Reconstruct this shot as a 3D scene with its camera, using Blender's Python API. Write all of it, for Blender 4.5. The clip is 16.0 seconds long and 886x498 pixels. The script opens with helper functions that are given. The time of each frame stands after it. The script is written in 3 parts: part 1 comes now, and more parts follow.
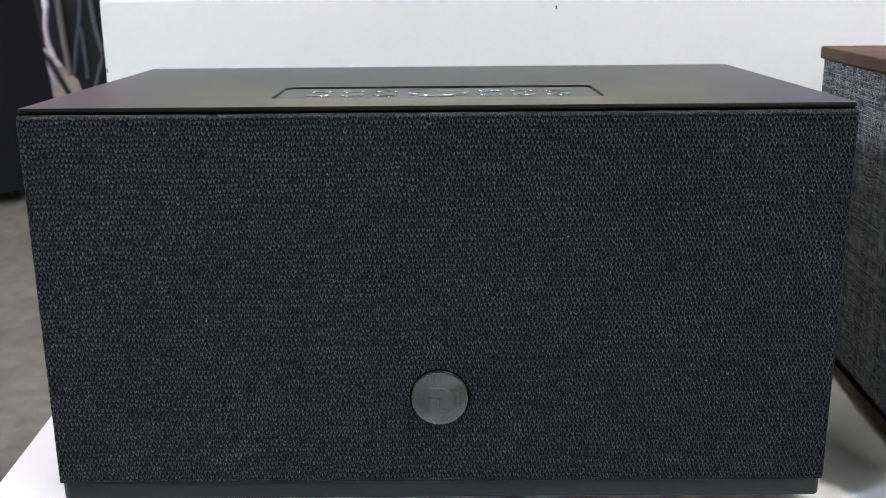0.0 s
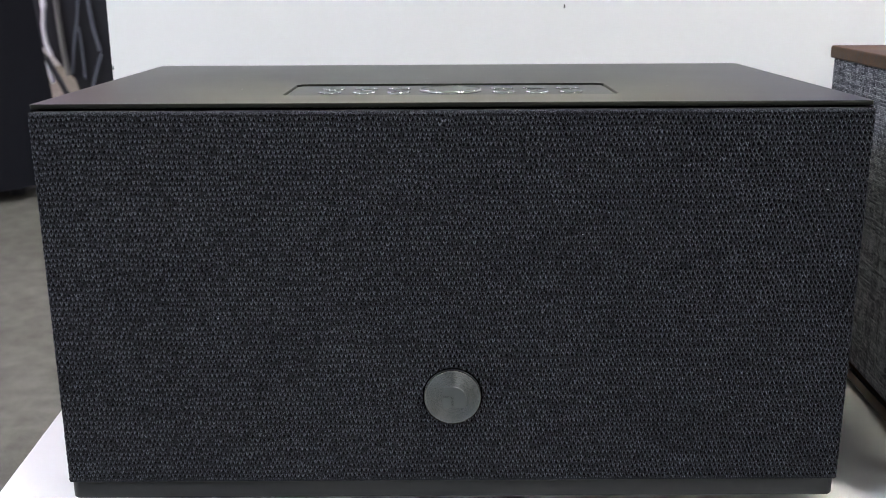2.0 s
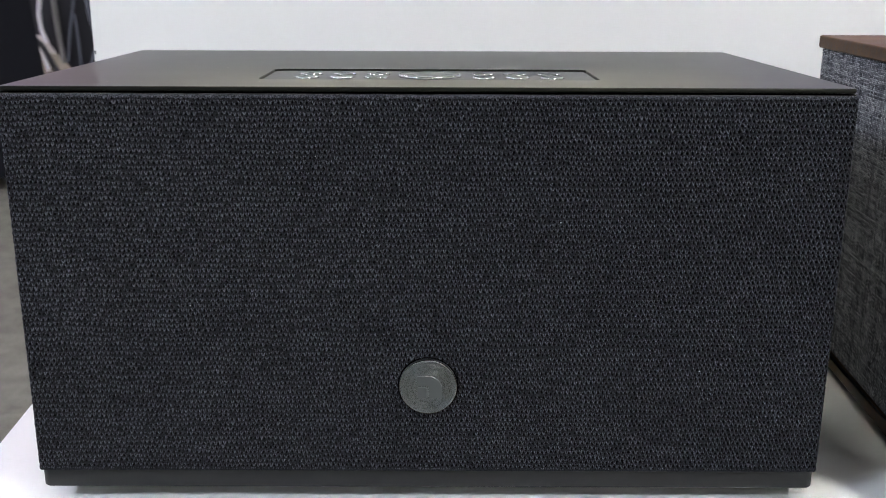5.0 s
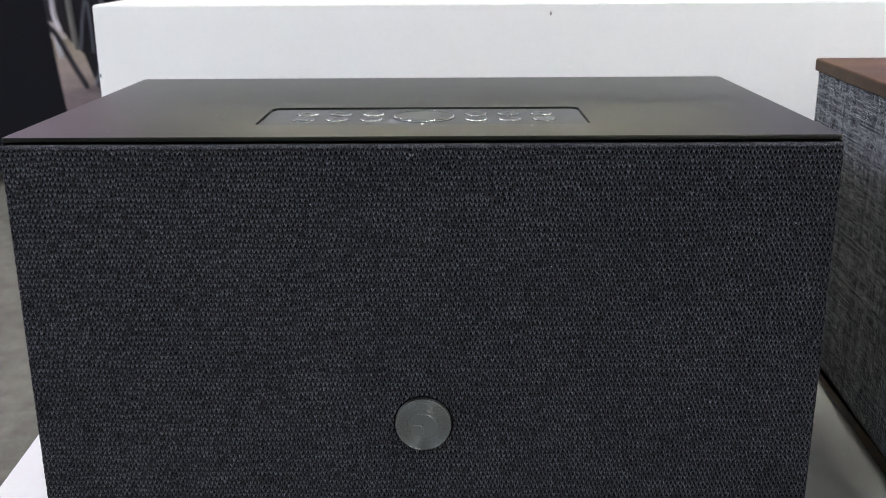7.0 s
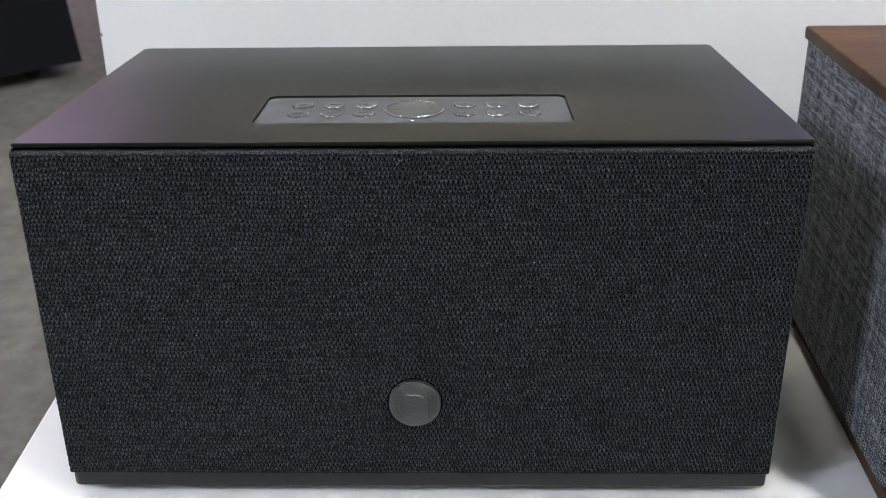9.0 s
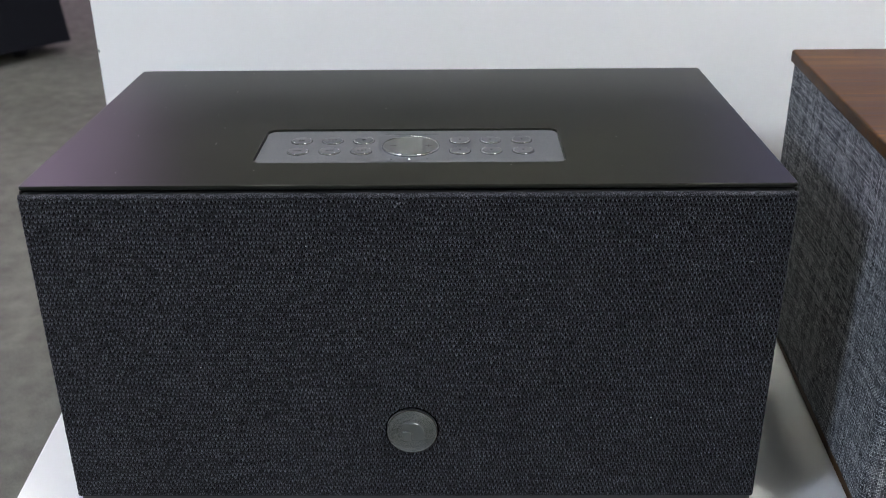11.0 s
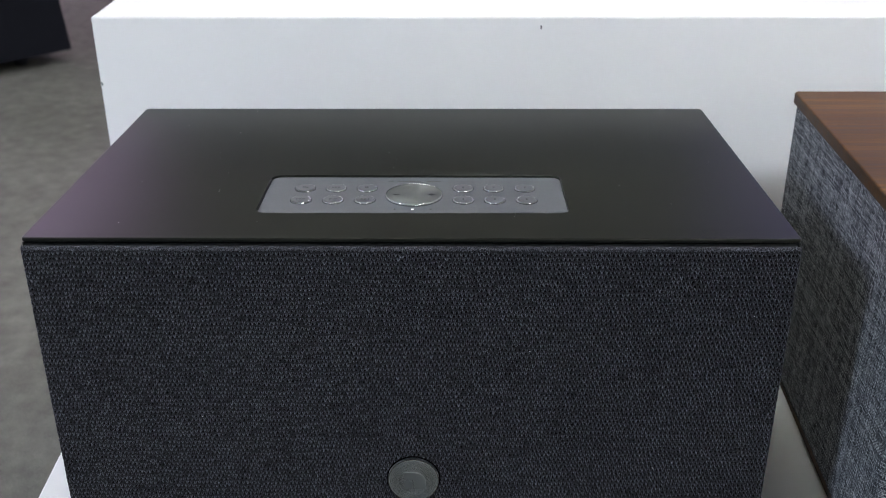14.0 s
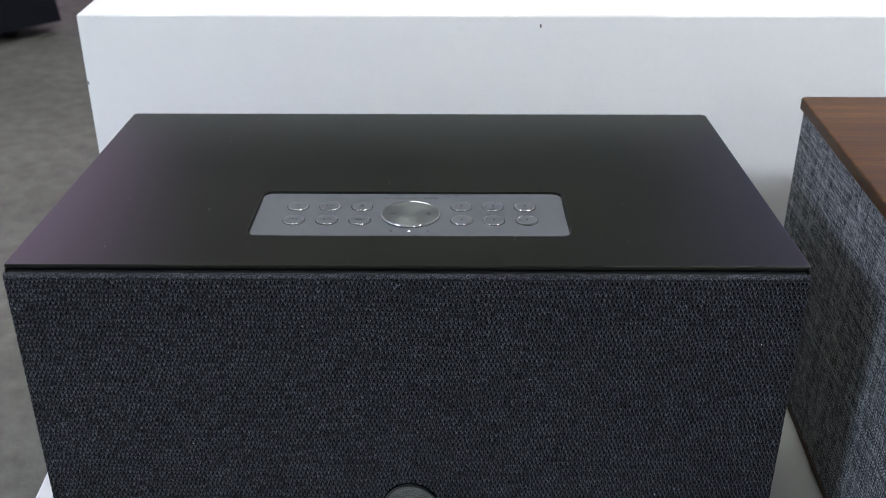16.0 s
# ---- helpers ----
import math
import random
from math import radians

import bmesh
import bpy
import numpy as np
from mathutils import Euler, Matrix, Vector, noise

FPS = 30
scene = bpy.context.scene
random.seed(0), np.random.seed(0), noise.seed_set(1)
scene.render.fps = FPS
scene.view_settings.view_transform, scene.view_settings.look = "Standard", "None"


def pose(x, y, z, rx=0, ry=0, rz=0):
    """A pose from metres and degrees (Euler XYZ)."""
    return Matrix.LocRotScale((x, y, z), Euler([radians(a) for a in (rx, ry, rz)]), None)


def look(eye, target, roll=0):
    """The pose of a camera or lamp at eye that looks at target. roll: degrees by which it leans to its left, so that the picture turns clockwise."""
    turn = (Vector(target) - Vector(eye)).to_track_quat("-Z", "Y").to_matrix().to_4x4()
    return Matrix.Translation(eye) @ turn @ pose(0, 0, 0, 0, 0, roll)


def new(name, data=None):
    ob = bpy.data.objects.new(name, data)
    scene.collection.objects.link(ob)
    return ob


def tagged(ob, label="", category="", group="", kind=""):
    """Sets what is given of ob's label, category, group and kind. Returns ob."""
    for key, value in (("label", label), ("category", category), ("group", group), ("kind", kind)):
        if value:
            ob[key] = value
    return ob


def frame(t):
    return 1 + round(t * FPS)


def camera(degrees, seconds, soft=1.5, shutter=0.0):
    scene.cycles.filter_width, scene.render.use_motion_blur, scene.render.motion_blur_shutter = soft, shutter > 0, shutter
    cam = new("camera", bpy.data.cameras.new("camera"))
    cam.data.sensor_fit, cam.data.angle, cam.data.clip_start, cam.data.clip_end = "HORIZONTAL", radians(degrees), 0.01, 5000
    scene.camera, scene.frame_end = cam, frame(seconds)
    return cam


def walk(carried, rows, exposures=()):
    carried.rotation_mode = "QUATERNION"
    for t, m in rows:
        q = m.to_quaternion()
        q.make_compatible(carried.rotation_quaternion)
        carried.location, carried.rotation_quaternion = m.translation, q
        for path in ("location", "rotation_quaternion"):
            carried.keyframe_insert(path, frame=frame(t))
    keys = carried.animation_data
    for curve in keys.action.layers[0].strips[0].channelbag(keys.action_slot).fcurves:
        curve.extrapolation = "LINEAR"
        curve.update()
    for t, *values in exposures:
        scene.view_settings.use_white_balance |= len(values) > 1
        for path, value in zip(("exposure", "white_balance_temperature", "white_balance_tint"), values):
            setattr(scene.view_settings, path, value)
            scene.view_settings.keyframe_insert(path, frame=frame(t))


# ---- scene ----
cam = camera(48.5, 16.0, soft=0.9)
cam.data.dof.use_dof, cam.data.dof.focus_distance, cam.data.dof.aperture_fstop = True, 0.50, 18.0
PATH = [
    (0, (0.004, -0.445, 0.243), (-0.004, 1.486, -0.278), -0.5),
    (0.5, (0.003, -0.443, 0.241), (-0.002, 1.489, -0.276), -0.5),
    (1, (0.0, -0.443, 0.242), (-0.002, 1.489, -0.277), -0.5),
    (1.5, (-0.002, -0.443, 0.241), (-0.011, 1.489, -0.277), -0.5),
    (2, (-0.004, -0.443, 0.241), (-0.005, 1.488, -0.278), -0.3),
    (2.5, (0.002, -0.446, 0.237), (0.003, 1.484, -0.287), -0.1),
    (3, (0.003, -0.445, 0.237), (0.009, 1.484, -0.291), 0.1),
    (3.5, (0.004, -0.444, 0.236), (0.01, 1.486, -0.291), 0.2),
    (6, (0.006, -0.434, 0.242), (0.007, 1.491, -0.298), 0.2),
    (6.5, (0.007, -0.434, 0.258), (-0.012, 1.491, -0.283), -0.0),
    (7, (0.016, -0.438, 0.269), (-0.01, 1.477, -0.308), -0.4),
    (7.5, (0.026, -0.445, 0.285), (-0.013, 1.461, -0.322), -0.7),
    (8, (0.027, -0.446, 0.299), (-0.024, 1.443, -0.355), -0.9),
    (8.5, (0.027, -0.444, 0.313), (-0.024, 1.415, -0.424), -0.8),
    (11, (0.024, -0.445, 0.364), (-0.002, 1.366, -0.484), -0.6),
    (11.5, (0.024, -0.448, 0.368), (-0.008, 1.365, -0.476), -0.9),
    (12, (0.023, -0.446, 0.37), (-0.002, 1.365, -0.478), -0.9),
    (12.5, (0.027, -0.446, 0.375), (0.007, 1.364, -0.475), -0.8),
    (13, (0.025, -0.442, 0.378), (0.001, 1.371, -0.467), -0.7),
    (13.5, (0.023, -0.439, 0.382), (-0.003, 1.376, -0.459), -0.5),
    (14, (0.022, -0.435, 0.386), (-0.002, 1.38, -0.455), -0.2),
    (14.5, (0.025, -0.426, 0.393), (0.008, 1.383, -0.461), -0.0),
    (15, (0.023, -0.41, 0.399), (0.005, 1.384, -0.486), -0.0),
    (15.5, (0.021, -0.407, 0.403), (0.001, 1.381, -0.493), -0.1),
    (16, (0.02, -0.408, 0.405), (0.008, 1.377, -0.497), -0.0),
]
EXPOSURES = [(0, -0.25, 6420, 15.5), (2.0, -0.26, 6420, 15.5), (2.7, -0.30, 6430, 15.5), (6.2, -0.31, 6430, 15.5), (8.5, -0.42, 6450, 15), (11, -0.47, 6280, 14.5), (13, -0.50, 6230, 14.5), (16, -0.51, 6090, 14)]
walk(cam, [(t, look(eye, target, roll)) for t, eye, target, roll in PATH], EXPOSURES)

# ---------------------------------------------------------------- world and lamps
# levels: z = 0 lies 13.5 mm above the lower display step
STEP_Z, TIER_Z, FLOOR_Z, CEIL_Z = -0.0135, 0.2335, -0.45, 2.35
TIER_Y, TIER_X = 0.312, -0.2545

world = bpy.data.worlds.new("room_air")
scene.world = world
world.use_nodes = True
world.node_tree.nodes["Background"].inputs[0].default_value = (0.6, 0.65, 0.75, 1)
world.node_tree.nodes["Background"].inputs[1].default_value = 0.02

# ceiling panels, all unseen: x, y, length in x, length in y, radiance, colour
PANELS = [
    (-3.05, -2.22, 0.7, 0.7, 172, (0.72, 0.84, 1.0)),
    (0.72, -0.62, 0.16, 0.16, 430, (1.0, 0.98, 0.89)),
    (1.9, -5.6, 0.9, 0.9, 48, (1.0, 0.98, 0.94)),
    (-2.6, 1.4, 1.2, 0.6, 25, (0.96, 0.98, 1.0)),
    (1.75, -1.95, 0.6, 0.6, 74, (0.99, 1.0, 0.92)),
    # added fill, brightens the top of the display block
    (2.3, 1.9, 1.2, 0.6, 42, (1.0, 0.98, 0.93)),
    # unseen source put here for the violet reflection at the black top's left
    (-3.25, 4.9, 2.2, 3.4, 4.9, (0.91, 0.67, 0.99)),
    # added fill for the shaded linen side and the block's top
    (-0.5, 1.25, 0.6, 0.6, 28, (1.0, 1.0, 0.86)),
    # added behind the beam, lights the back wall for the top's olive sheen
    (0.0, 7.95, 5.0, 0.5, 32, (1.0, 0.95, 0.74)),
    # unseen source put here for the blue-violet reflection at the black top's right
    (3.15, 5.0, 2.6, 3.8, 1.8, (0.52, 0.46, 1.0)),
]


# ---------------------------------------------------------------- node helpers
class Net:
    def __init__(self, name):
        self.mat = bpy.data.materials.new(name)
        self.mat.use_nodes = True
        self.t = self.mat.node_tree
        self.b = self.t.nodes["Principled BSDF"]

    def n(self, kind, **kw):
        node = self.t.nodes.new(kind)
        for k, v in kw.items():
            setattr(node, k, v)
        return node

    def put(self, sock, v):
        if hasattr(v, "is_output"):
            self.t.links.new(v, sock)
        elif hasattr(v, "__len__") and len(v) == 3 and sock.type == "RGBA":
            sock.default_value = (*v, 1)
        else:
            sock.default_value = v

    def m(self, op, a, b=0.0, c=0.0):
        node = self.n("ShaderNodeMath", operation=op)
        for s, v in zip(node.inputs, (a, b, c)):
            self.put(s, v)
        return node.outputs[0]

    def mix(self, f, a, b, blend="MIX"):
        node = self.n("ShaderNodeMix", data_type="RGBA", blend_type=blend)
        self.put(node.inputs[0], f), self.put(node.inputs[6], a), self.put(node.inputs[7], b)
        return node.outputs[2]

    def co(self, scale=(1, 1, 1), kind="Object"):
        tc = self.n("ShaderNodeTexCoord")
        mp = self.n("ShaderNodeMapping")
        mp.inputs["Scale"].default_value = scale
        self.t.links.new(tc.outputs[kind], mp.inputs[0])
        return mp.outputs[0]

    def noise(self, vec, scale, detail=3.0, rough=0.55, out="Fac"):
        node = self.n("ShaderNodeTexNoise")
        self.put(node.inputs["Vector"], vec)
        node.inputs["Scale"].default_value, node.inputs["Detail"].default_value = scale, detail
        node.inputs["Roughness"].default_value = rough
        return node.outputs[out]

    def ramp(self, f, *stops):
        node = self.n("ShaderNodeValToRGB")
        cr = node.color_ramp
        while len(cr.elements) < len(stops):
            cr.elements.new(0.5)
        for e, (p, c) in zip(cr.elements, stops):
            e.position, e.color = p, (*c, 1) if len(c) == 3 else c
        self.put(node.inputs[0], f)
        return node.outputs[0]

    def rng(self, v, a, b, c, d):
        node = self.n("ShaderNodeMapRange")
        for s, x in zip(node.inputs, (v, a, b, c, d)):
            self.put(s, x)
        return node.outputs[0]

    def bump(self, h, dist, strength=1.0, prev=None):
        node = self.n("ShaderNodeBump")
        node.inputs["Strength"].default_value, node.inputs["Distance"].default_value = strength, dist
        self.put(node.inputs["Height"], h)
        if prev is not None:
            self.put(node.inputs["Normal"], prev)
        return node.outputs[0]

    def set(self, **kw):
        for k, v in kw.items():
            self.put(self.b.inputs[k.replace("_", " ")], v)
        return self.mat


def plain(name, col, rough=0.5, metal=0.0, grain=0.06, scale=60.0, bump=0.0):
    k = Net(name)
    v = k.co()
    f = k.noise(v, scale, 4)
    g = k.noise(v, scale / 9, 2)
    lo, hi = tuple(c * (1 - grain) for c in col), tuple(min(1, c * (1 + grain)) for c in col)
    col = k.mix(k.m("MULTIPLY_ADD", g, 0.5, k.m("MULTIPLY", f, 0.5)), lo, hi)
    k.set(Base_Color=col, Metallic=metal, Roughness=k.rng(f, 0.3, 0.7, rough * 0.9, min(1, rough * 1.1)))
    if bump:
        k.set(Normal=k.bump(f, bump))
    return k.mat


def glow(name, col, strength):
    k = Net(name)
    return k.set(Base_Color=(0.8, 0.8, 0.8), Emission_Color=col, Emission_Strength=strength)


def charcoal_yarn(name, gain):
    """Charcoal melange yarn: dark fibres with some pale ones among them."""
    k = Net(name)
    fib = k.noise(k.co((1.6, 1, 0.9)), 1100, 3, 0.7)
    slub = k.noise(k.co((0.3, 1, 1.0)), 420, 2, 0.6)
    big = k.noise(k.co((0.12, 1, 1.0)), 260, 2)
    tone = k.m("ADD", fib, k.m("MULTIPLY_ADD", k.m("SUBTRACT", slub, 0.5), 0.30, k.m("MULTIPLY", k.m("SUBTRACT", big, 0.5), 0.17)))
    stops = [(p, (c * gain, c * gain * 1.03, c * gain * 1.21)) for p, c in ((0.30, 0.010), (0.48, 0.022), (0.62, 0.036), (0.82, 0.085))]
    return k.set(Base_Color=k.ramp(tone, *stops), Roughness=0.95, Specular_IOR_Level=0.12)


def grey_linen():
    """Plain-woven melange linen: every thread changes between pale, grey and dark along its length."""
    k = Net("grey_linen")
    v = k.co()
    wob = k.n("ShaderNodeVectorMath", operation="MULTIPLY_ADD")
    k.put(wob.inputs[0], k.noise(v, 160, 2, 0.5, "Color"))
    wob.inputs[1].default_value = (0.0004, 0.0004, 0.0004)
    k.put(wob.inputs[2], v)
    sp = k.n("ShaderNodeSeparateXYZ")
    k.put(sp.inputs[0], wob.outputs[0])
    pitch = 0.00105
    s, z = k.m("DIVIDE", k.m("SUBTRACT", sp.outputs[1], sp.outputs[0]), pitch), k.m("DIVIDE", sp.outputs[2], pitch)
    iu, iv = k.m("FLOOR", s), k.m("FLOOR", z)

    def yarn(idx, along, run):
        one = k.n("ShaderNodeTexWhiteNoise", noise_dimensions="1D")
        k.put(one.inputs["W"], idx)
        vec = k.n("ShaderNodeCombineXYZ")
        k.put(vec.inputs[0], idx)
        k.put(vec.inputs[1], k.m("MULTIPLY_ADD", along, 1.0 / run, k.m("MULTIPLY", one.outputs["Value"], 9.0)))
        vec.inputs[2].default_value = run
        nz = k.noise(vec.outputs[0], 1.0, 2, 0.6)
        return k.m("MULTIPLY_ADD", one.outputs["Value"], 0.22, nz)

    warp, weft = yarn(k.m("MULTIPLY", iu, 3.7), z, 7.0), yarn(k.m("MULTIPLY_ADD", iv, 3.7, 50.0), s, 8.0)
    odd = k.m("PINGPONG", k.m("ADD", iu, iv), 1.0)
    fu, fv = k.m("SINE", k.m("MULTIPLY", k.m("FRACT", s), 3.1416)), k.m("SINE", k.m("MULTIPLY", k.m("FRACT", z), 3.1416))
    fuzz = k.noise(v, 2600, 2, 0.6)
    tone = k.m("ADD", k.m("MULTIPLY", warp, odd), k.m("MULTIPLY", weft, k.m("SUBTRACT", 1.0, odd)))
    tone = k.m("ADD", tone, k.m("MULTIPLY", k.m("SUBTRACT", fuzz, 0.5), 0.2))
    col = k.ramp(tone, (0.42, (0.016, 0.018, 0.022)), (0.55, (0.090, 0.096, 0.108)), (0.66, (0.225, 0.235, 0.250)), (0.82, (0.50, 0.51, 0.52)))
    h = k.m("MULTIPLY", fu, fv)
    # gaps between threads are darkened in the colour, for their shade
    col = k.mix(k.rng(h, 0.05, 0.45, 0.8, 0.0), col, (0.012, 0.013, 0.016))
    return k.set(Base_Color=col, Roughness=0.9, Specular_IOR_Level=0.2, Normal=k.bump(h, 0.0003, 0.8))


def walnut(name, dim=1.0):
    k = Net(name)
    broad = k.noise(k.co((0.13, 1, 1)), 26, 3, 0.5)
    lines = k.noise(k.co((0.03, 1, 1)), 260, 4, 0.65)
    pores = k.noise(k.co((0.07, 1, 1)), 1300, 2, 0.5)
    f = k.m("MULTIPLY_ADD", broad, 0.60, k.m("MULTIPLY_ADD", lines, 0.55, -0.05))
    ton = lambda r, g, bl: (r * dim * 1.12, g * dim * 0.97, bl * dim * 0.46)
    col = k.ramp(f, (0.36, ton(0.060, 0.028, 0.0125)), (0.50, ton(0.122, 0.061, 0.029)), (0.60, ton(0.198, 0.107, 0.055)), (0.72, ton(0.29, 0.172, 0.095)))
    col = k.mix(k.rng(pores, 0.58, 0.70, 0.0, 0.5), col, ton(0.04, 0.017, 0.009))
    return k.set(Base_Color=col, Specular_IOR_Level=0.20, Roughness=k.rng(lines, 0.3, 0.7, 0.46, 0.58), Normal=k.bump(k.m("SUBTRACT", lines, pores), 0.00010, 0.4))


def black_satin():
    """Black satin painted board, very slightly uneven in gloss."""
    k = Net("black_satin_paint")
    v = k.co()
    cloud = k.noise(v, 22, 3)
    col = k.mix(cloud, (0.0090, 0.0100, 0.0086), (0.0108, 0.0119, 0.0102))
    return k.set(Base_Color=col, Roughness=k.m("MULTIPLY_ADD", cloud, 0.03, 0.277), Specular_IOR_Level=0.21, Specular_Tint=(1.0, 0.965, 0.87))


def white_gloss():
    """White lacquered board, faintly wavy, with thin wipe marks."""
    k = Net("white_gloss_lacquer")
    v = k.co()
    cloud, fine = k.noise(v, 5, 3), k.noise(v, 420, 2)
    wipe = k.noise(k.co((2, 9, 2)), 14, 4, 0.7)
    col = k.mix(cloud, (0.855, 0.855, 0.85), (0.885, 0.885, 0.88))
    return k.set(Base_Color=col, Roughness=k.rng(wipe, 0.2, 0.8, 0.27, 0.31), Specular_IOR_Level=0.25, Normal=k.bump(k.m("MULTIPLY_ADD", fine, 0.06, k.noise(v, 9, 2)), 0.0006, 0.15))


def brushed(name, axis, base, rough, aniso=0.75, metal=1.0):
    """Metal disc turned on a lathe: highlights fan out from the centre."""
    k = Net(name)
    tan = k.n("ShaderNodeTangent", direction_type="RADIAL", axis=axis)
    ln = k.n("ShaderNodeVectorMath", operation="LENGTH")
    k.put(ln.inputs[0], k.co())
    ring = k.n("ShaderNodeTexNoise", noise_dimensions="1D")
    k.put(ring.inputs["W"], k.m("MULTIPLY", ln.outputs["Value"], 9000))
    ring.inputs["Scale"].default_value = 1.0
    col = k.mix(ring.outputs["Fac"], tuple(c * 0.85 for c in base), tuple(c * 1.1 for c in base))
    return k.set(Base_Color=col, Metallic=metal, Roughness=k.rng(ring.outputs["Fac"], 0.3, 0.7, rough * 0.85, rough * 1.2), Anisotropic=aniso, Anisotropic_Rotation=0.25, Tangent=tan.outputs[0])


def carpet():
    """Short grey-brown loop pile carpet with worn, mottled patches."""
    k = Net("loop_pile_carpet")
    v = k.co()
    tuft, mott, cloud = k.noise(v, 320, 3, 0.7), k.noise(v, 26, 5, 0.65), k.noise(v, 3.2, 3)
    f = k.m("ADD", k.m("MULTIPLY", tuft, 0.4), k.m("MULTIPLY_ADD", mott, 0.45, k.m("MULTIPLY", cloud, 0.2)))
    col = k.ramp(f, (0.34, (0.085, 0.082, 0.071)), (0.52, (0.144, 0.140, 0.122)), (0.70, (0.214, 0.208, 0.183)))
    return k.set(Base_Color=col, Roughness=0.97, Specular_IOR_Level=0.15, Normal=k.bump(tuft, 0.004, 0.8))


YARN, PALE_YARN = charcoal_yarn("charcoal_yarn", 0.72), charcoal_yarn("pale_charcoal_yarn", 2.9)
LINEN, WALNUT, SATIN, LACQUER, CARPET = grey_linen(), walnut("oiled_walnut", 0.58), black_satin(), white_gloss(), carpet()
# darker walnut for the top's edge and, shade included, the base board
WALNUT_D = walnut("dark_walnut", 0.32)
MATT = plain("black_matt_plastic", (0.006, 0.006, 0.0065), 0.55, 0, 0.2, 300)
MATT.node_tree.nodes["Principled BSDF"].inputs["Specular IOR Level"].default_value = 0.2
# non-reflecting black, put in holes and gaps for the shade in them
VOID = Net("black_gap_fill").set(Base_Color=(0.0035, 0.0036, 0.0042), Roughness=1.0, Specular_IOR_Level=0.0)
RUBBER = plain("black_rubber", (0.015, 0.015, 0.015), 0.85, 0, 0.2, 400)
GUNMETAL = plain("grey_anodised_metal", (0.112, 0.119, 0.131), 0.50, 0.25, 0.05, 900, 0.00001)
GUNMETAL.node_tree.nodes["Principled BSDF"].inputs["Specular IOR Level"].default_value = 0.25
CAP_M = plain("grey_button_metal", (0.112, 0.119, 0.131), 0.42, 0.3, 0.05, 900)
KEY_M = plain("satin_grey_metal", (0.46, 0.47, 0.48), 0.24, 0.95, 0.05, 700)
POLISH = plain("polished_steel", (0.72, 0.73, 0.74), 0.16, 1.0, 0.04, 900)
FAINT = plain("faint_print", (0.045, 0.047, 0.052), 0.5, 0, 0.1, 500)
LINT = plain("pale_lint", (0.45, 0.45, 0.44), 0.9, 0, 0.1, 500)
INK = plain("dark_print", (0.02, 0.02, 0.022), 0.5, 0, 0.1, 500)
DIAL_M = brushed("turned_aluminium", "Z", (0.20, 0.215, 0.215), 0.42, 0.74, 0.85)
BADGE_M = brushed("turned_steel", "Z", (0.29, 0.315, 0.33), 0.27, 0.94)
MARK_M = plain("satin_steel", (0.235, 0.26, 0.27), 0.46, 1.0, 0.05, 900)
PAINT_W = plain("wall_paint", (0.55, 0.56, 0.53), 0.8, 0, 0.05, 4, 0.001)
PAINT_D = plain("grey_ceiling_paint", (0.21, 0.228, 0.202), 0.85, 0, 0.1, 4, 0.001)
BLACKBOX = plain("black_textured_paint", (0.007, 0.0078, 0.012), 0.8, 0, 0.2, 200, 0.0003)
BLACKBOX.node_tree.nodes["Principled BSDF"].inputs["Specular IOR Level"].default_value = 0.15
STEEL_D = plain("dark_blue_grey_metal", (0.15, 0.17, 0.20), 0.4, 0.1, 0.15, 80)
STEEL_B = plain("black_metal", (0.012, 0.013, 0.016), 0.45, 0.2, 0.15, 80)
BEIGE = plain("beige_plastic", (0.20, 0.205, 0.185), 0.6, 0, 0.08, 40)
POST = plain("pale_post_paint", (0.80, 0.82, 0.84), 0.5, 0, 0.08, 40)
PALE = plain("pale_grey_plastic", (0.88, 0.88, 0.86), 0.5, 0, 0.06, 40)
LED_M = glow("white_led", (1, 1, 1), 3.0)


# ---------------------------------------------------------------- mesh helpers
def part(name, bm, mat, parent=None, label="", at=None, smooth=35.0, edge_mat=None):
    """One mesh object. edge_mat: another material for the faces that do not look up."""
    me = bpy.data.meshes.new(name)
    bmesh.ops.recalc_face_normals(bm, faces=bm.faces[:])
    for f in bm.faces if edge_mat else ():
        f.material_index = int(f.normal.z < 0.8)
    bm.to_mesh(me)
    bm.free()
    me.materials.append(mat)
    if edge_mat:
        me.materials.append(edge_mat)
    me.shade_smooth()
    if smooth:
        me.set_sharp_from_angle(angle=radians(smooth))
    ob = new(name, me)
    if smooth and len(me.polygons) > 6:
        ob.modifiers.new("even_normals", "WEIGHTED_NORMAL").keep_sharp = True
    if parent is not None:
        ob.parent = parent
    if at is not None:
        ob.matrix_basis = at
    return tagged(ob, label) if label else ob


def thing(name, at, label, category, group=""):
    ob = new(name)
    ob.empty_display_size = 0.05
    ob.matrix_basis = at if isinstance(at, Matrix) else Matrix.Translation(at)
    return tagged(ob, label, category, group)


def box(x0, x1, y0, y1, z0, z1, bevel=0.0, seg=2):
    bm = bmesh.new()
    bmesh.ops.create_cube(bm, size=1.0)
    for v in bm.verts:
        v.co = Vector(((x0, x1)[v.co.x > 0], (y0, y1)[v.co.y > 0], (z0, z1)[v.co.z > 0]))
    if bevel:
        bmesh.ops.bevel(bm, geom=bm.edges[:], offset=bevel, segments=seg, affect="EDGES", profile=0.5)
    return bm


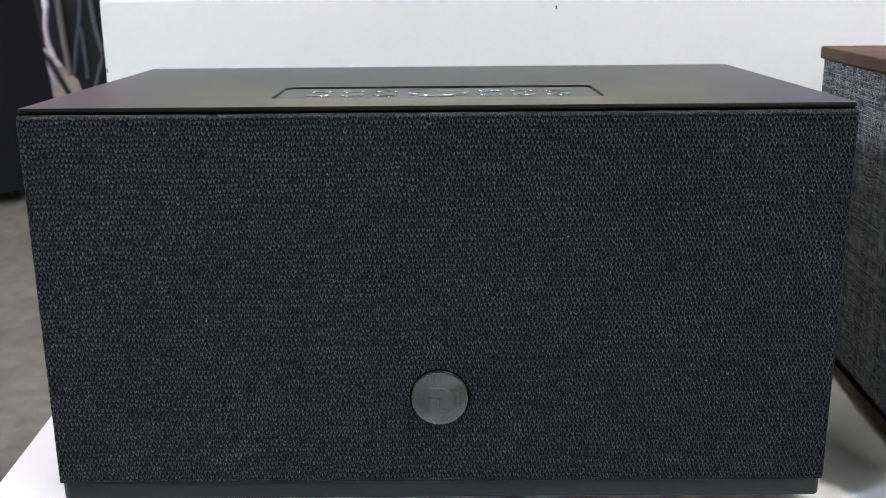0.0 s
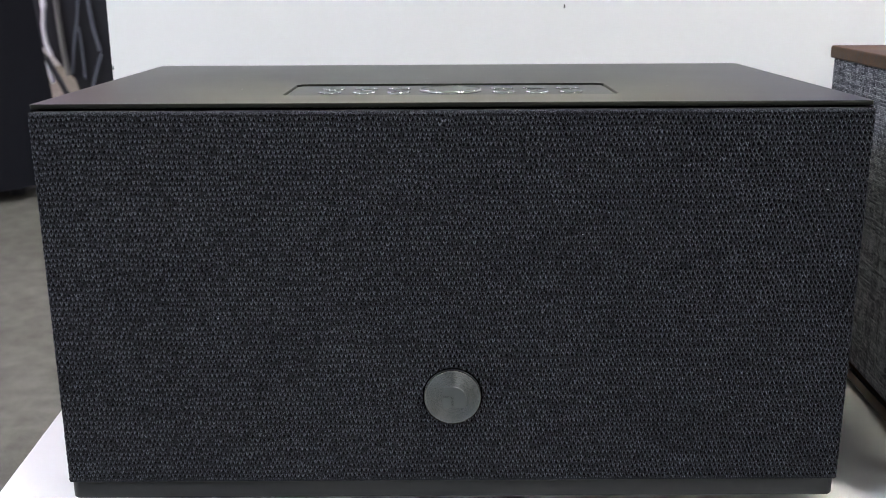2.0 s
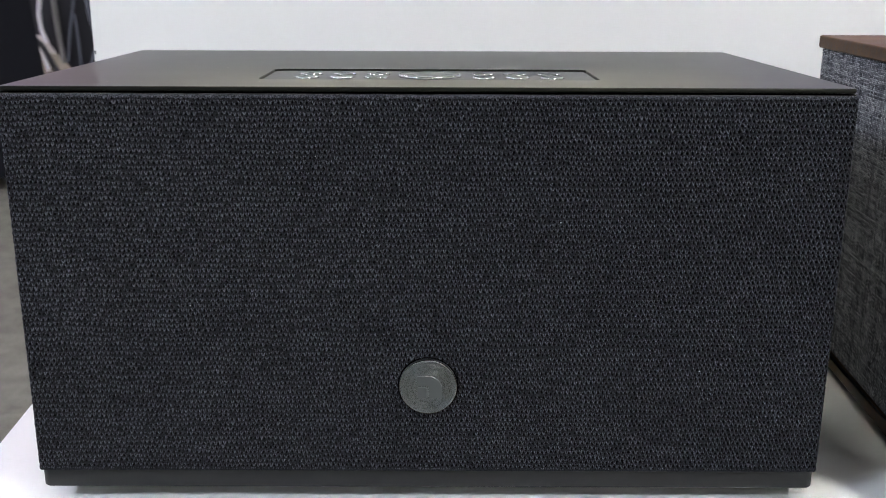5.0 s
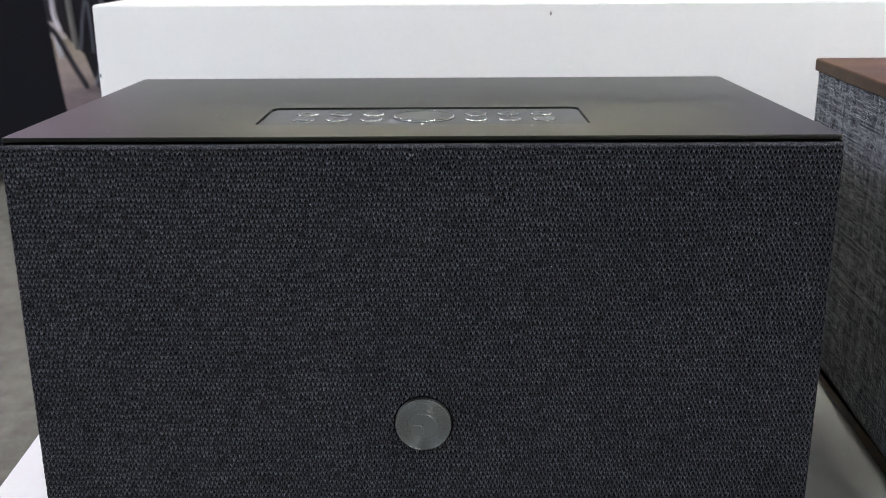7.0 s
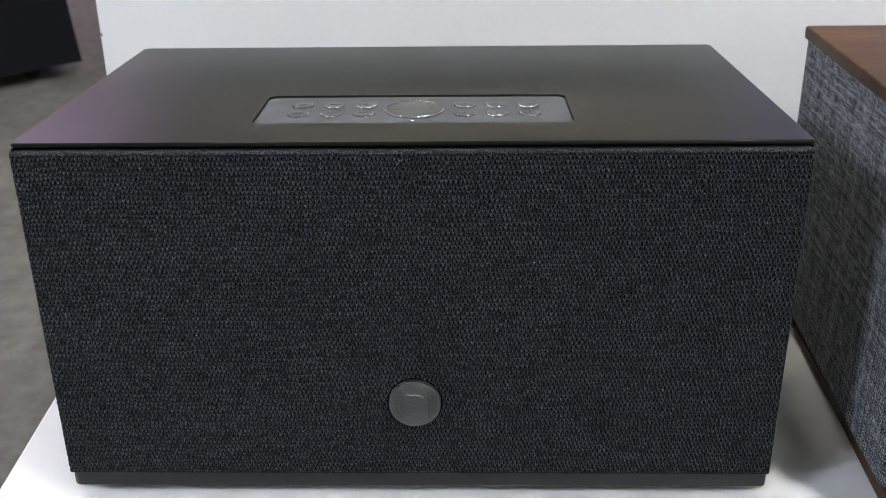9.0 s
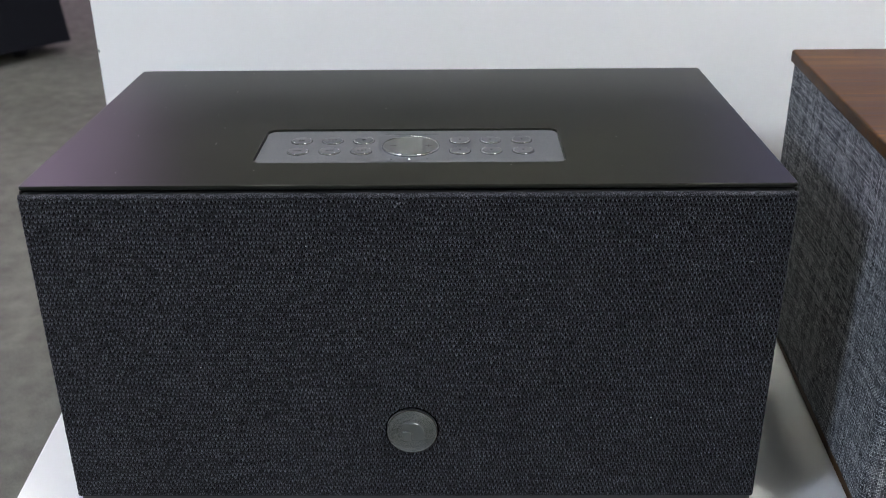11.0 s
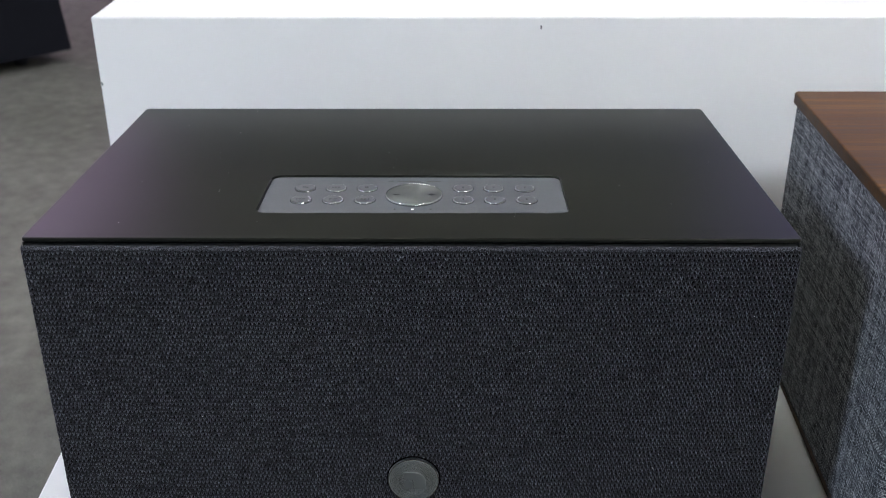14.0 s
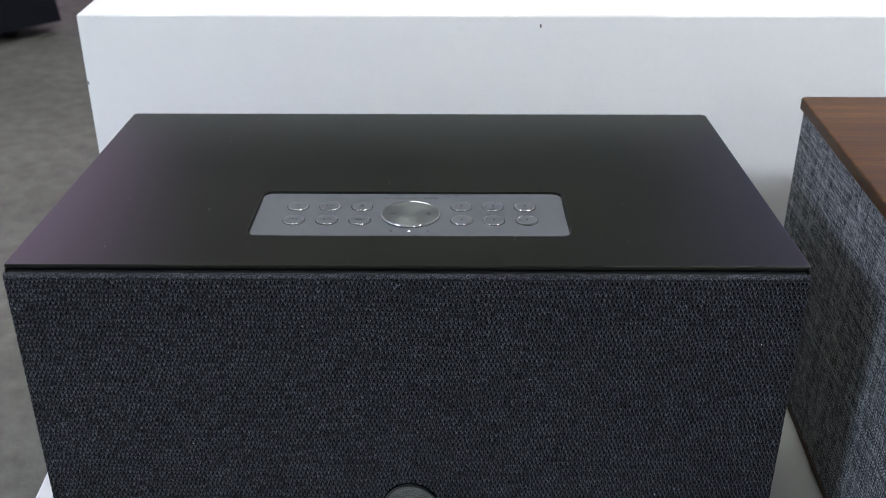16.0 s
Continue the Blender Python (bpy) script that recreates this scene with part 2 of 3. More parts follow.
def rounded(corners, r, seg=6):
    """Outline of a polygon (anticlockwise corners) with corners rounded to radius r (one, or one each)."""
    out, n = [], len(corners)
    for i, c in enumerate(corners):
        p, q = Vector(corners[i - 1]), Vector(corners[(i + 1) % n])
        c, ri = Vector(c), r[i] if hasattr(r, "__len__") else r
        a, b = (p - c).normalized(), (q - c).normalized()
        half = a.angle(b) / 2
        d, mid = ri / math.tan(half), (a + b).normalized()
        o = c + mid * ri / math.sin(half)
        s, e = c + a * d - o, c + b * d - o
        turn = s.angle_signed(e)
        for k in range(seg + 1):
            w = s.copy()
            w.rotate(Matrix.Rotation(-turn * k / seg, 2))
            out.append(tuple(o + w))
    return out


def offset(loop, d):
    """Moves an outline inwards by d (outwards if negative)."""
    n, out = len(loop), []
    for i in range(n):
        a, b, c = Vector(loop[i - 1]), Vector(loop[i]), Vector(loop[(i + 1) % n])
        t = ((b - a).normalized() + (c - b).normalized()).normalized()
        out.append((b.x - t.y * d, b.y + t.x * d))
    return out


def stack(levels, hole=None):
    """Skins outlines of equal length, each (outline, z), bottom to top, and closes the ends.
    hole: levels of an inner outline, top to bottom, sunk into the top face."""
    bm = bmesh.new()
    rings = [[bm.verts.new((x, y, z)) for x, y in loop] for loop, z in levels]
    n = len(rings[0])
    for lo, hi in zip(rings, rings[1:]):
        for i in range(n):
            bm.faces.new((lo[i], lo[(i + 1) % n], hi[(i + 1) % n], hi[i]))
    bm.faces.new(rings[0][::-1])
    if not hole:
        bm.faces.new(rings[-1])
        return bm
    inner = [[bm.verts.new((x, y, z)) for x, y in loop] for loop, z in hole]
    m = len(inner[0])
    for hi, lo in zip(inner, inner[1:]):
        for i in range(m):
            bm.faces.new((hi[(i + 1) % m], hi[i], lo[i], lo[(i + 1) % m]))
    bm.faces.new(inner[-1])
    edges = [e for ring in (rings[-1], inner[0]) for i in range(len(ring)) if (e := bm.edges.get((ring[i], ring[(i + 1) % len(ring)])))]
    bmesh.ops.triangle_fill(bm, use_beauty=True, use_dissolve=False, edges=edges)
    return bm


def slab(loop, z0, z1, bevel=0.001, seg=3, hole=None):
    """A plate with rounded top and bottom edges."""
    lv = []
    for k in range(seg + 1):
        a = math.pi / 2 * k / seg
        lv.append((offset(loop, bevel * (1 - math.sin(a))), z0 + bevel * (1 - math.cos(a))))
    for k in range(seg + 1):
        a = math.pi / 2 * k / seg
        lv.append((offset(loop, bevel * (1 - math.cos(a))), z1 - bevel * (1 - math.sin(a))))
    return stack(lv, hole)


def rect(x0, x1, y0, y1):
    return [(x0, y0), (x1, y0), (x1, y1), (x0, y1)]


def lathe(profile, seg=32):
    """Turns (radius, z) points round z; the first and last lie on the axis if their radius is 0."""
    bm = bmesh.new()
    rings = []
    for r, z in profile:
        rings.append([bm.verts.new((0, 0, z))] if r == 0 else [bm.verts.new((r * math.cos(6.283185 * i / seg), r * math.sin(6.283185 * i / seg), z)) for i in range(seg)])
    for a, b in zip(rings, rings[1:]):
        for i in range(seg):
            j = (i + 1) % seg
            f = [a[0], b[j], b[i]] if len(a) == 1 else [a[i], a[j], b[0]] if len(b) == 1 else [a[i], a[j], b[j], b[i]]
            bm.faces.new(f)
    return bm


def merge(*bms):
    out = bmesh.new()
    for b in bms:
        me = bpy.data.meshes.new("tmp")
        b.to_mesh(me)
        b.free()
        out.from_mesh(me)
        bpy.data.meshes.remove(me)
    return out


def bar(p, q, r, seg=10, flat=1.0):
    """A round (or flattened) bar from p to q."""
    bm = lathe([(0, 0), (r, 0), (r, 1), (0, 1)], seg)
    p, q = Vector(p), Vector(q)
    m = Matrix.Translation(p) @ (q - p).to_track_quat("Z", "Y").to_matrix().to_4x4() @ Matrix.Diagonal((1, flat, (q - p).length, 1))
    bm.transform(m)
    return bm


# ---------------------------------------------------------------- the room
X0, X1, Y0, Y1 = -4.6, 4.6, -6.6, 8.6
tagged(part("floor", box(X0, X1, Y0, Y1, FLOOR_Z - 0.06, FLOOR_Z), CARPET), "grey-brown loop pile carpet, worn and mottled", "floor", kind="structure")
tagged(part("ceiling", box(X0, X1, Y0, Y1, CEIL_Z, CEIL_Z + 0.1), PAINT_D), "grey painted showroom ceiling", "ceiling", kind="structure")
# unseen beam, added to keep the back panel out of the top's reflections
tagged(part("lamp_baffle", box(X0, X1, 7.30, 7.42, 1.80, CEIL_Z, 0.004), PAINT_D), "unseen grey painted beam, added to hide the back panel", "beam", kind="structure")
for nm, b in (("wall_north", (X0, X1, Y1, Y1 + 0.12)), ("wall_south", (X0, X1, Y0 - 0.12, Y0)), ("wall_west", (X0 - 0.12, X0, Y0, Y1)), ("wall_east", (X1, X1 + 0.12, Y0, Y1))):
    tagged(part(nm, box(*b, FLOOR_Z - 0.06, CEIL_Z + 0.1), PAINT_W), "plain grey painted showroom wall", "wall", kind="structure")

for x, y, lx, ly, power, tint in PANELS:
    lamp = thing("ceiling_light", (x, y, CEIL_Z - 0.03), "unseen flat rectangular LED panel put on the grey ceiling", "ceiling light", "ceiling lights")
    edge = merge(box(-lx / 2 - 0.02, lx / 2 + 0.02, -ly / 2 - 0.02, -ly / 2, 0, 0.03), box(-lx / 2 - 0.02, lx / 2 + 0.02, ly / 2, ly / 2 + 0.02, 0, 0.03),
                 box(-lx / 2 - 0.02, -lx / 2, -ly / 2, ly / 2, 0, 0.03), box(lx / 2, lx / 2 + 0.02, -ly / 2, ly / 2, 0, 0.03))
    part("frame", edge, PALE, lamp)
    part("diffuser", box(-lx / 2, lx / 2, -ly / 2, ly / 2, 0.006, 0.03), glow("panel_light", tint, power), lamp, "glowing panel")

# ---------------------------------------------------------------- the white stepped display stand
step = thing("display_step", (0, 0, FLOOR_Z), "low white lacquered display plinth standing on the carpet", "display stand")
SLANT = 0.06  # the left sides of the stand run slightly outwards to the back


def left_x(y):
    return TIER_X - SLANT * (y - TIER_Y)


def slanted(x_in, x_out, y0, y1):
    """A four-sided outline whose left side follows the slanted side of the stand."""
    return rounded([(left_x(y0) + x_in, y0), (x_out(y0), y0), (x_out(y1), y1), (left_x(y1) + x_in, y1)], 0.0012, 3)


part("top_board", slab(slanted(0, lambda y: 1.7, -0.024, TIER_Y - 0.001), STEP_Z - FLOOR_Z - 0.019, STEP_Z - FLOOR_Z, 0.0018, 3), LACQUER, step)
part("side_board", slab(slanted(0.001, lambda y: left_x(y) + 0.019, -0.023, TIER_Y - 0.001), 0, STEP_Z - FLOOR_Z - 0.019, 0.0008, 2), LACQUER, step)
part("front_board", box(-0.2140, 1.699, -0.023, -0.004, 0, STEP_Z - FLOOR_Z - 0.019, 0.0008, 2), LACQUER, step)
part("side_board", box(1.680, 1.699, -0.0035, TIER_Y - 0.001, 0, STEP_Z - FLOOR_Z - 0.019, 0.0008, 2), LACQUER, step)
tier = thing("display_block", (0, 0, FLOOR_Z), "taller white lacquered display block behind the plinth, lightly chipped", "display stand")
part("board", slab(slanted(0, lambda y: 1.7, TIER_Y, 1.0), 0, TIER_Z - FLOOR_Z, 0.0022, 4), LACQUER, tier)
part("chip", box(0.0866, 0.0876, TIER_Y - 0.0003, TIER_Y + 0.0004, 0.2238 - FLOOR_Z, 0.2266 - FLOOR_Z, 0.0002), INK, tier, "small dark chip in the lacquer")
part("scuff", box(TIER_X + 0.0005, TIER_X + 0.0018, TIER_Y - 0.0003, TIER_Y + 0.0004, 0.1800 - FLOOR_Z, 0.1825 - FLOOR_Z, 0.0002), MARK_M, tier, "small grey scuff on the edge")

# ---------------------------------------------------------------- the black loudspeaker
W, TOP, BACK = 0.19, 0.19, 0.217
spk = thing("loudspeaker", (0, 0, STEP_Z), "wide black satin tabletop loudspeaker with charcoal cloth front", "loudspeaker")
G = -STEP_Z  # parts are given in heights over z = 0

outer = rounded(rect(-W, W, 0.0, BACK), (0.0018, 0.0018, 0.003, 0.003))
pocket = rounded(rect(-0.0812, 0.0812, 0.0322, 0.0868), 0.0055)
part("top_panel", slab(outer, TOP - 0.0022 + G, TOP + G, 0.0007, 5, hole=[(offset(pocket, -0.0003), TOP + G), (pocket, TOP - 0.0003 + G), (pocket, TOP - 0.0014 + G)]), SATIN, spk)
part("cabinet", slab(rounded(rect(-W + 0.0016, W - 0.0016, 0.0050, BACK - 0.001), 0.003), 0.0025 + G, TOP - 0.0058 + G, 0.0003, 1), SATIN, spk)
for x0, x1 in ((-W, -W + 0.0015), (W - 0.0015, W)):
    part("side_panel", box(x0, x1, 0.0006, BACK - 0.0004, 0.0030 + G, TOP - 0.0025 + G, 0.0005, 3), SATIN, spk)
part("shadow_gap", slab(rounded(rect(-W + 0.0016, W - 0.0016, 0.0045, BACK - 0.004), 0.002), TOP - 0.0060 + G, TOP - 0.0021 + G, 0.0001, 1), VOID, spk, "black neck in the shaded recess under the top panel")
BASE_M = plain("black_satin_plastic", (0.0095, 0.0105, 0.0115), 0.5, 0, 0.2, 300)
part("base_plate", slab(rounded(rect(-W + 0.0007, W - 0.0007, -0.0022, BACK - 0.002), 0.004), -0.0053 + G, 0.0046 + G, 0.0012, 3), BASE_M, spk)

# grille: a padded board covered with a coarse knit; the legs of the stitches, holes and fibres are relief
gz0, gz1, GW = 0.0048 + G, TOP - 0.0032 + G, W - 0.0010


def soft_field(rng, s, t, size):
    """Smooth random values over the cloth, with lumps of the given size in metres."""
    i, j = (s - s.min()) / size, (t - t.min()) / size
    g = rng.standard_normal((int(j.max()) + 3, int(i.max()) + 3)) * 0.6
    i0, j0 = np.floor(i).astype(int), np.floor(j).astype(int)
    a, e = i - i0, j - j0
    a, e = a * a * (3 - 2 * a), e * e * (3 - 2 * e)
    return (g[j0, i0] * (1 - a) + g[j0, i0 + 1] * a) * (1 - e) + (g[j0 + 1, i0] * (1 - a) + g[j0 + 1, i0 + 1] * a) * e


def woven_sheet(half_w, half_h, r, step, pitch_u, pitch_v, depth):
    """A sheet of cloth in x and z, facing -y, wrapped round the edges of a board with rounding r."""
    rng, arc, tail = np.random.default_rng(5), r * math.pi / 2, 0.0012
    s1 = np.arange(-(half_w - r + arc + tail), half_w - r + arc + tail, step)
    t1 = np.arange(-(half_h - r + arc + tail), half_h - r + arc + tail, step)
    s, t = np.meshgrid(s1, t1)

    def fold(p, half):
        q = np.abs(p) - half
        ang = np.clip(q / r, 0, math.pi / 2)
        return np.sign(p) * (np.minimum(np.abs(p), half) + r * np.sin(ang)), r * (1 - np.cos(ang)) + np.maximum(q - arc, 0), np.sign(p) * np.sin(ang)

    x, bx, nx = fold(s, half_w - r)
    z, bz, nz = fold(t, half_h - r)
    y, ny = bx + bz, -np.sqrt(np.maximum(1 - nx**2 - nz**2, 0.02))
    u = (s + 0.00040 * soft_field(rng, s, t, 0.014) + 0.00042 * soft_field(rng, s, t, 0.0042)) / pitch_u
    v = (t + 0.00040 * soft_field(rng, s, t, 0.012) + 0.00044 * soft_field(rng, s, t, 0.0046)) / pitch_v
    row = np.floor(v).astype(int)
    rows = row - row.min()
    u = u + 0.5 * (rows % 2) + 0.45 * rng.random(rows.max() + 1)[rows]
    cell = np.floor(u).astype(int)
    fu, fv = u - cell - 0.5, v - row - 0.5
    cols = cell - cell.min()
    r1, r2, r3, r4 = (rng.random((rows.max() + 1, cols.max() + 1))[rows, cols] for _ in range(4))
    # every stitch is a V of two legs, with a dark hole between their tips
    slub = np.clip(0.95 + 0.45 * soft_field(rng, s, t, 0.0013), 0.3, 1.3)
    fv = fv + 0.24 * (r1 - 0.5)
    leg_at = 0.04 + (0.26 + 0.2 * r3) * (fv + 0.30) + 0.08 * (r1 - 0.5)
    ends = np.clip((0.40 - np.abs(fv - 0.06)) / 0.14, 0, 1)
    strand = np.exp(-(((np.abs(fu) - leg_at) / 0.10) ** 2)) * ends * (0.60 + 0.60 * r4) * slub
    hole = np.exp(-1.1 * ((fu / 0.15) ** 2 + ((fv - 0.38) / 0.18) ** 2)) * (0.40 + 0.5 * r3)
    hole = np.maximum(hole, np.exp(-1.1 * (((np.abs(fu) - 0.5) / 0.25) ** 2 + ((fv + 0.16 - 0.1 * (r2 - 0.5)) / 0.32) ** 2)) * (0.72 + 0.45 * r2))
    # over the turned edge the cloth is stretched and closed
    turned = np.clip((np.abs(t) - (half_h - 1.3 * r)) / (0.4 * r), 0, 1)
    # fuzz on the top edge only, coloured pale for the light it catches
    fuzz = rng.random(s.shape) * (t > 0)
    hole = hole * (1 - 0.9 * turned)
    strand = strand * (1 - turned) + turned * 0.92 * fuzz
    ridge = 0.08 * np.cos(2 * math.pi * fv)
    fibre = 0.12 * soft_field(rng, s, t, 0.0010) + 0.07 * soft_field(rng, s, t, 0.00055)
    side = np.clip((np.abs(s) - (half_w - r)) / (0.5 * r), 0, 1)
    h = depth * (1 - 0.6 * side) * (ridge + 0.8 * strand - 1.3 * hole + fibre)
    co = np.stack([x + nx * h, y + ny * h, z + nz * h], -1).reshape(-1, 3)
    n, m = s.shape
    i = (np.arange(n - 1)[:, None] * m + np.arange(m - 1)).ravel()
    quads = np.stack([i, i + 1, i + m + 1, i + m], -1).astype(np.int32)
    me = bpy.data.meshes.new("grille")
    me.vertices.add(len(co)), me.loops.add(quads.size), me.polygons.add(len(quads))
    me.vertices.foreach_set("co", co.astype(np.float32).ravel())
    me.loops.foreach_set("vertex_index", quads.ravel())
    me.polygons.foreach_set("loop_start", np.arange(len(quads), dtype=np.int32) * 4)
    # hole faces are coloured black for the shaded board behind; raised strands are paler
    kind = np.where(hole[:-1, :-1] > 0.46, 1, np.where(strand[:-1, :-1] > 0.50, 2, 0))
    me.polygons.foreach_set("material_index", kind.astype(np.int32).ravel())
    me.update(calc_edges=True)
    me.shade_smooth()
    return me


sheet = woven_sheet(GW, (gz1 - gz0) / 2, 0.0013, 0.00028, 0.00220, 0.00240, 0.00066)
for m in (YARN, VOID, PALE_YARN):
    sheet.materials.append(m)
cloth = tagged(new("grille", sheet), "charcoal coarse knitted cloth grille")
cloth.parent, cloth.matrix_basis = spk, Matrix.Translation((0, -0.0050, (gz0 + gz1) / 2))
bm = box(-GW + 0.0010, GW - 0.0010, -0.0040, 0.0050, gz0 + 0.0012, gz1 - 0.0002, 0.0004, 2)
part("grille_board", bm, BASE_M, spk, "dark frame under the cloth")

for x in (-0.155, 0.155):
    for y in (0.03, 0.195):
        part("foot", lathe([(0, 0), (0.0085, 0), (0.009, 0.001), (0.009, -0.0035 + G), (0, -0.0035 + G)], 20), RUBBER, spk, at=Matrix.Translation((x, y, 0)))

# badge on the grille: turned metal disc with a raised mark, ringed in black for shade
BADGE = Matrix.Translation((0, -0.0058, 0.0503 + G)) @ Matrix.Rotation(radians(90), 4, "X") @ Matrix.Diagonal((0.97, 0.97, 1, 1))
part("badge_ring", lathe([(0.0141, -0.002), (0.0148, -0.002), (0.0148, -0.0002), (0.0145, 0.0002), (0.0142, -0.0002), (0.0141, -0.002)], 64), VOID, spk, "black ring for the shaded gap round the badge", at=BADGE)
badge = part("badge", lathe([(0, -0.002), (0.0140, -0.002), (0.0140, 0.0008), (0.0136, 0.00135), (0.0132, 0.0013), (0.0060, 0.0013), (0.0, 0.0013)], 64), BADGE_M, spk, "turned steel badge disc", at=BADGE)
part("rim", lathe([(0.0134, 0.0011), (0.0140, 0.0005), (0.01415, 0.0009), (0.0139, 0.00145), (0.0136, 0.0015), (0.0134, 0.0011)], 64), POLISH, badge, "bright polished rim")
quarter = [(0.0003 + 0.0065 * math.sin(a), -0.0008 + 0.0065 * math.cos(a)) for a in (0.0, 0.22, 0.45, 0.67, 0.9, 1.12, 1.35, 1.57)]
arch = [(-0.0052, 0.0057)] + quarter + [(0.0068, -0.0056), (0.0006, -0.0056), (0.0004, 0.0000), (-0.0004, 0.0007), (-0.0052, 0.0007)]
part("mark", slab(arch[::-1], 0.00105, 0.00180, 0.00030, 3), MARK_M, badge, "plain raised mark")
part("mark", slab(rounded(rect(-0.0052, -0.0006, -0.0056, 0.0000), (0.0006, 0.0006, 0.0014, 0.0006), 4), 0.00105, 0.00180, 0.00030, 3), MARK_M, badge, "plain raised mark")

# control panel sunk in the top
PZ = TOP - 0.0010 + G
panel = part("control_panel", slab(rounded(rect(-0.0806, 0.0806, 0.0328, 0.0862), 0.005), PZ - 0.0003, PZ, 0.0001, 1), GUNMETAL, spk, "grey satin metal control panel")
bars = [(-0.0150, -0.0122), (-0.0100, -0.0040), (-0.0034, 0.0), (0.0004, 0.0032), (0.0062, 0.0086), (0.0090, 0.0106), (0.0110, 0.0142)]
part("lettering", merge(*[box(a, b, 0.0790, 0.0810, PZ - 0.0001, PZ + 0.00006) for a, b in bars]), FAINT, panel, "row of faint dark marks")
for x in (-0.0095, 0.0093):
    part("indicator", lathe([(0, PZ + 0.0001), (0.0006, PZ + 0.0001), (0.0007, PZ - 0.0002), (0, PZ - 0.0002)], 12), INK, panel, "tiny dark unlit indicator", at=Matrix.Translation((x, 0.0395, 0)))
part("indicator", lathe([(0, PZ + 0.0002), (0.0006, PZ + 0.00015), (0.0007, PZ - 0.0002), (0, PZ - 0.0002)], 14), LED_M, panel, "tiny white lit indicator", at=Matrix.Translation((-0.0002, 0.0392, 0)))

dial = part("volume_dial", lathe([(0, -0.0008), (0.0152, -0.0008), (0.0154, 0.0006), (0.0152, 0.0009), (0.0149, 0.0010), (0.0146, 0.0009), (0.0070, 0.0008), (0, 0.0008)], 64), DIAL_M, spk, "round turned aluminium dial", at=Matrix.Translation((0, 0.0583, PZ)))
part("rim", lathe([(0.0149, 0.0006), (0.0153, -0.0006), (0.0156, 0.0002), (0.0155, 0.0009), (0.0152, 0.0013), (0.0149, 0.0012), (0.0149, 0.0006)], 64), KEY_M, dial, "polished rim")
part("plus_sign", merge(box(0.0078, 0.0112, -0.00025, 0.00025, 0.0008, 0.00095), box(0.00925, 0.00975, -0.0017, -0.00025, 0.0008, 0.00095), box(0.00925, 0.00975, 0.00025, 0.0017, 0.0008, 0.00095)), INK, dial)
part("minus_sign", box(-0.0112, -0.0078, -0.00025, 0.00025, 0.0008, 0.00095), INK, dial)

# each button: polished bevelled edge, satin cap, flat black ring for the gap's shade
key = lathe([(0, -0.0006), (0.0058, -0.0006), (0.0058, 0.0001), (0.0057, 0.0004), (0.0055, 0.00062), (0.0053, 0.00066), (0.0050, 0.0005), (0, 0.0005)], 40)
KEY = part("button", key, KEY_M, spk, "small round button with polished edge", at=Matrix.Translation((-0.060, 0.0689, PZ)))
CAP = lathe([(0, 0.0004), (0.0051, 0.0004), (0.0052, 0.00060), (0.0051, 0.00074), (0.0047, 0.00076), (0, 0.00072)], 40)
GAP = lathe([(0.0057, -0.0002), (0.0061, -0.0002), (0.0061, 0.00006), (0.0057, 0.00006), (0.0057, -0.0002)], 40)


def tri(x, y, s, d):
    return stack([(pts := [(x, y - s), (x + d * s * 1.6, y), (x, y + s)][:: 1 if d > 0 else -1], 0.0006), (pts, 0.00089)])


def bit(x0, x1, y0, y1):
    return box(x0, x1, y0, y1, 0.0006, 0.00089)


power = [bit(-0.0002, 0.0002, 0.0004, 0.0018)] + [bar((0.0014 * math.cos(a), 0.0014 * math.sin(a), 0.0008), (0.0014 * math.cos(a + 0.5), 0.0014 * math.sin(a + 0.5), 0.0008), 0.0002, 6) for a in [2.2 + 0.5 * i for i in range(9)]]
ICONS = {
    (-0.0602, 0.0689): power,
    (-0.0432, 0.0689): [bit(-0.0024, -0.0010, -0.0006, 0.0006), bit(-0.0006, 0.0006, -0.0006, 0.0006), bit(0.0010, 0.0024, -0.0006, 0.0006)],
    (-0.0262, 0.0689): [bit(-0.0002, 0.0002, -0.0017, 0.0017), bar((-0.001, -0.0008, 0.0008), (0.001, 0.0008, 0.0008), 0.0002, 6), bar((-0.001, 0.0008, 0.0008), (0.001, -0.0008, 0.0008), 0.0002, 6)],
    (-0.0602, 0.0518): [tri(-0.0001, 0, 0.0011, -1), tri(0.0020, 0, 0.0011, -1), bit(-0.0026, -0.0021, -0.0011, 0.0011)],
    (-0.0432, 0.0518): [tri(-0.0020, 0, 0.0011, 1), bit(0.0005, 0.0010, -0.0011, 0.0011), bit(0.0016, 0.0021, -0.0011, 0.0011)],
    (-0.0262, 0.0518): [tri(-0.0022, 0, 0.0011, 1), tri(-0.0001, 0, 0.0011, 1), bit(0.0021, 0.0026, -0.0011, 0.0011)],
}
for i, (x, y) in enumerate([(x, y) for y in (0.0689, 0.0518) for x in (-0.0602, -0.0432, -0.0262, 0.0265, 0.0432, 0.0602)]):
    b = KEY if i == 0 else KEY.copy()
    if i:
        scene.collection.objects.link(b)
    b.matrix_basis = Matrix.Translation((x, y, PZ)) @ Matrix.Diagonal((0.96, 0.96, 1, 1))
    part("cap", CAP.copy(), CAP_M, b, "grey satin cap")
    part("gap", GAP.copy(), VOID, b, "thin black ring for the shaded gap round the button")
    part("icon", merge(*ICONS.get((x, y), [bit(-0.0005, 0.0005, -0.0009, 0.0009)])), INK, b, "dark printed symbol" if (x, y) in ICONS else "dark printed mark")

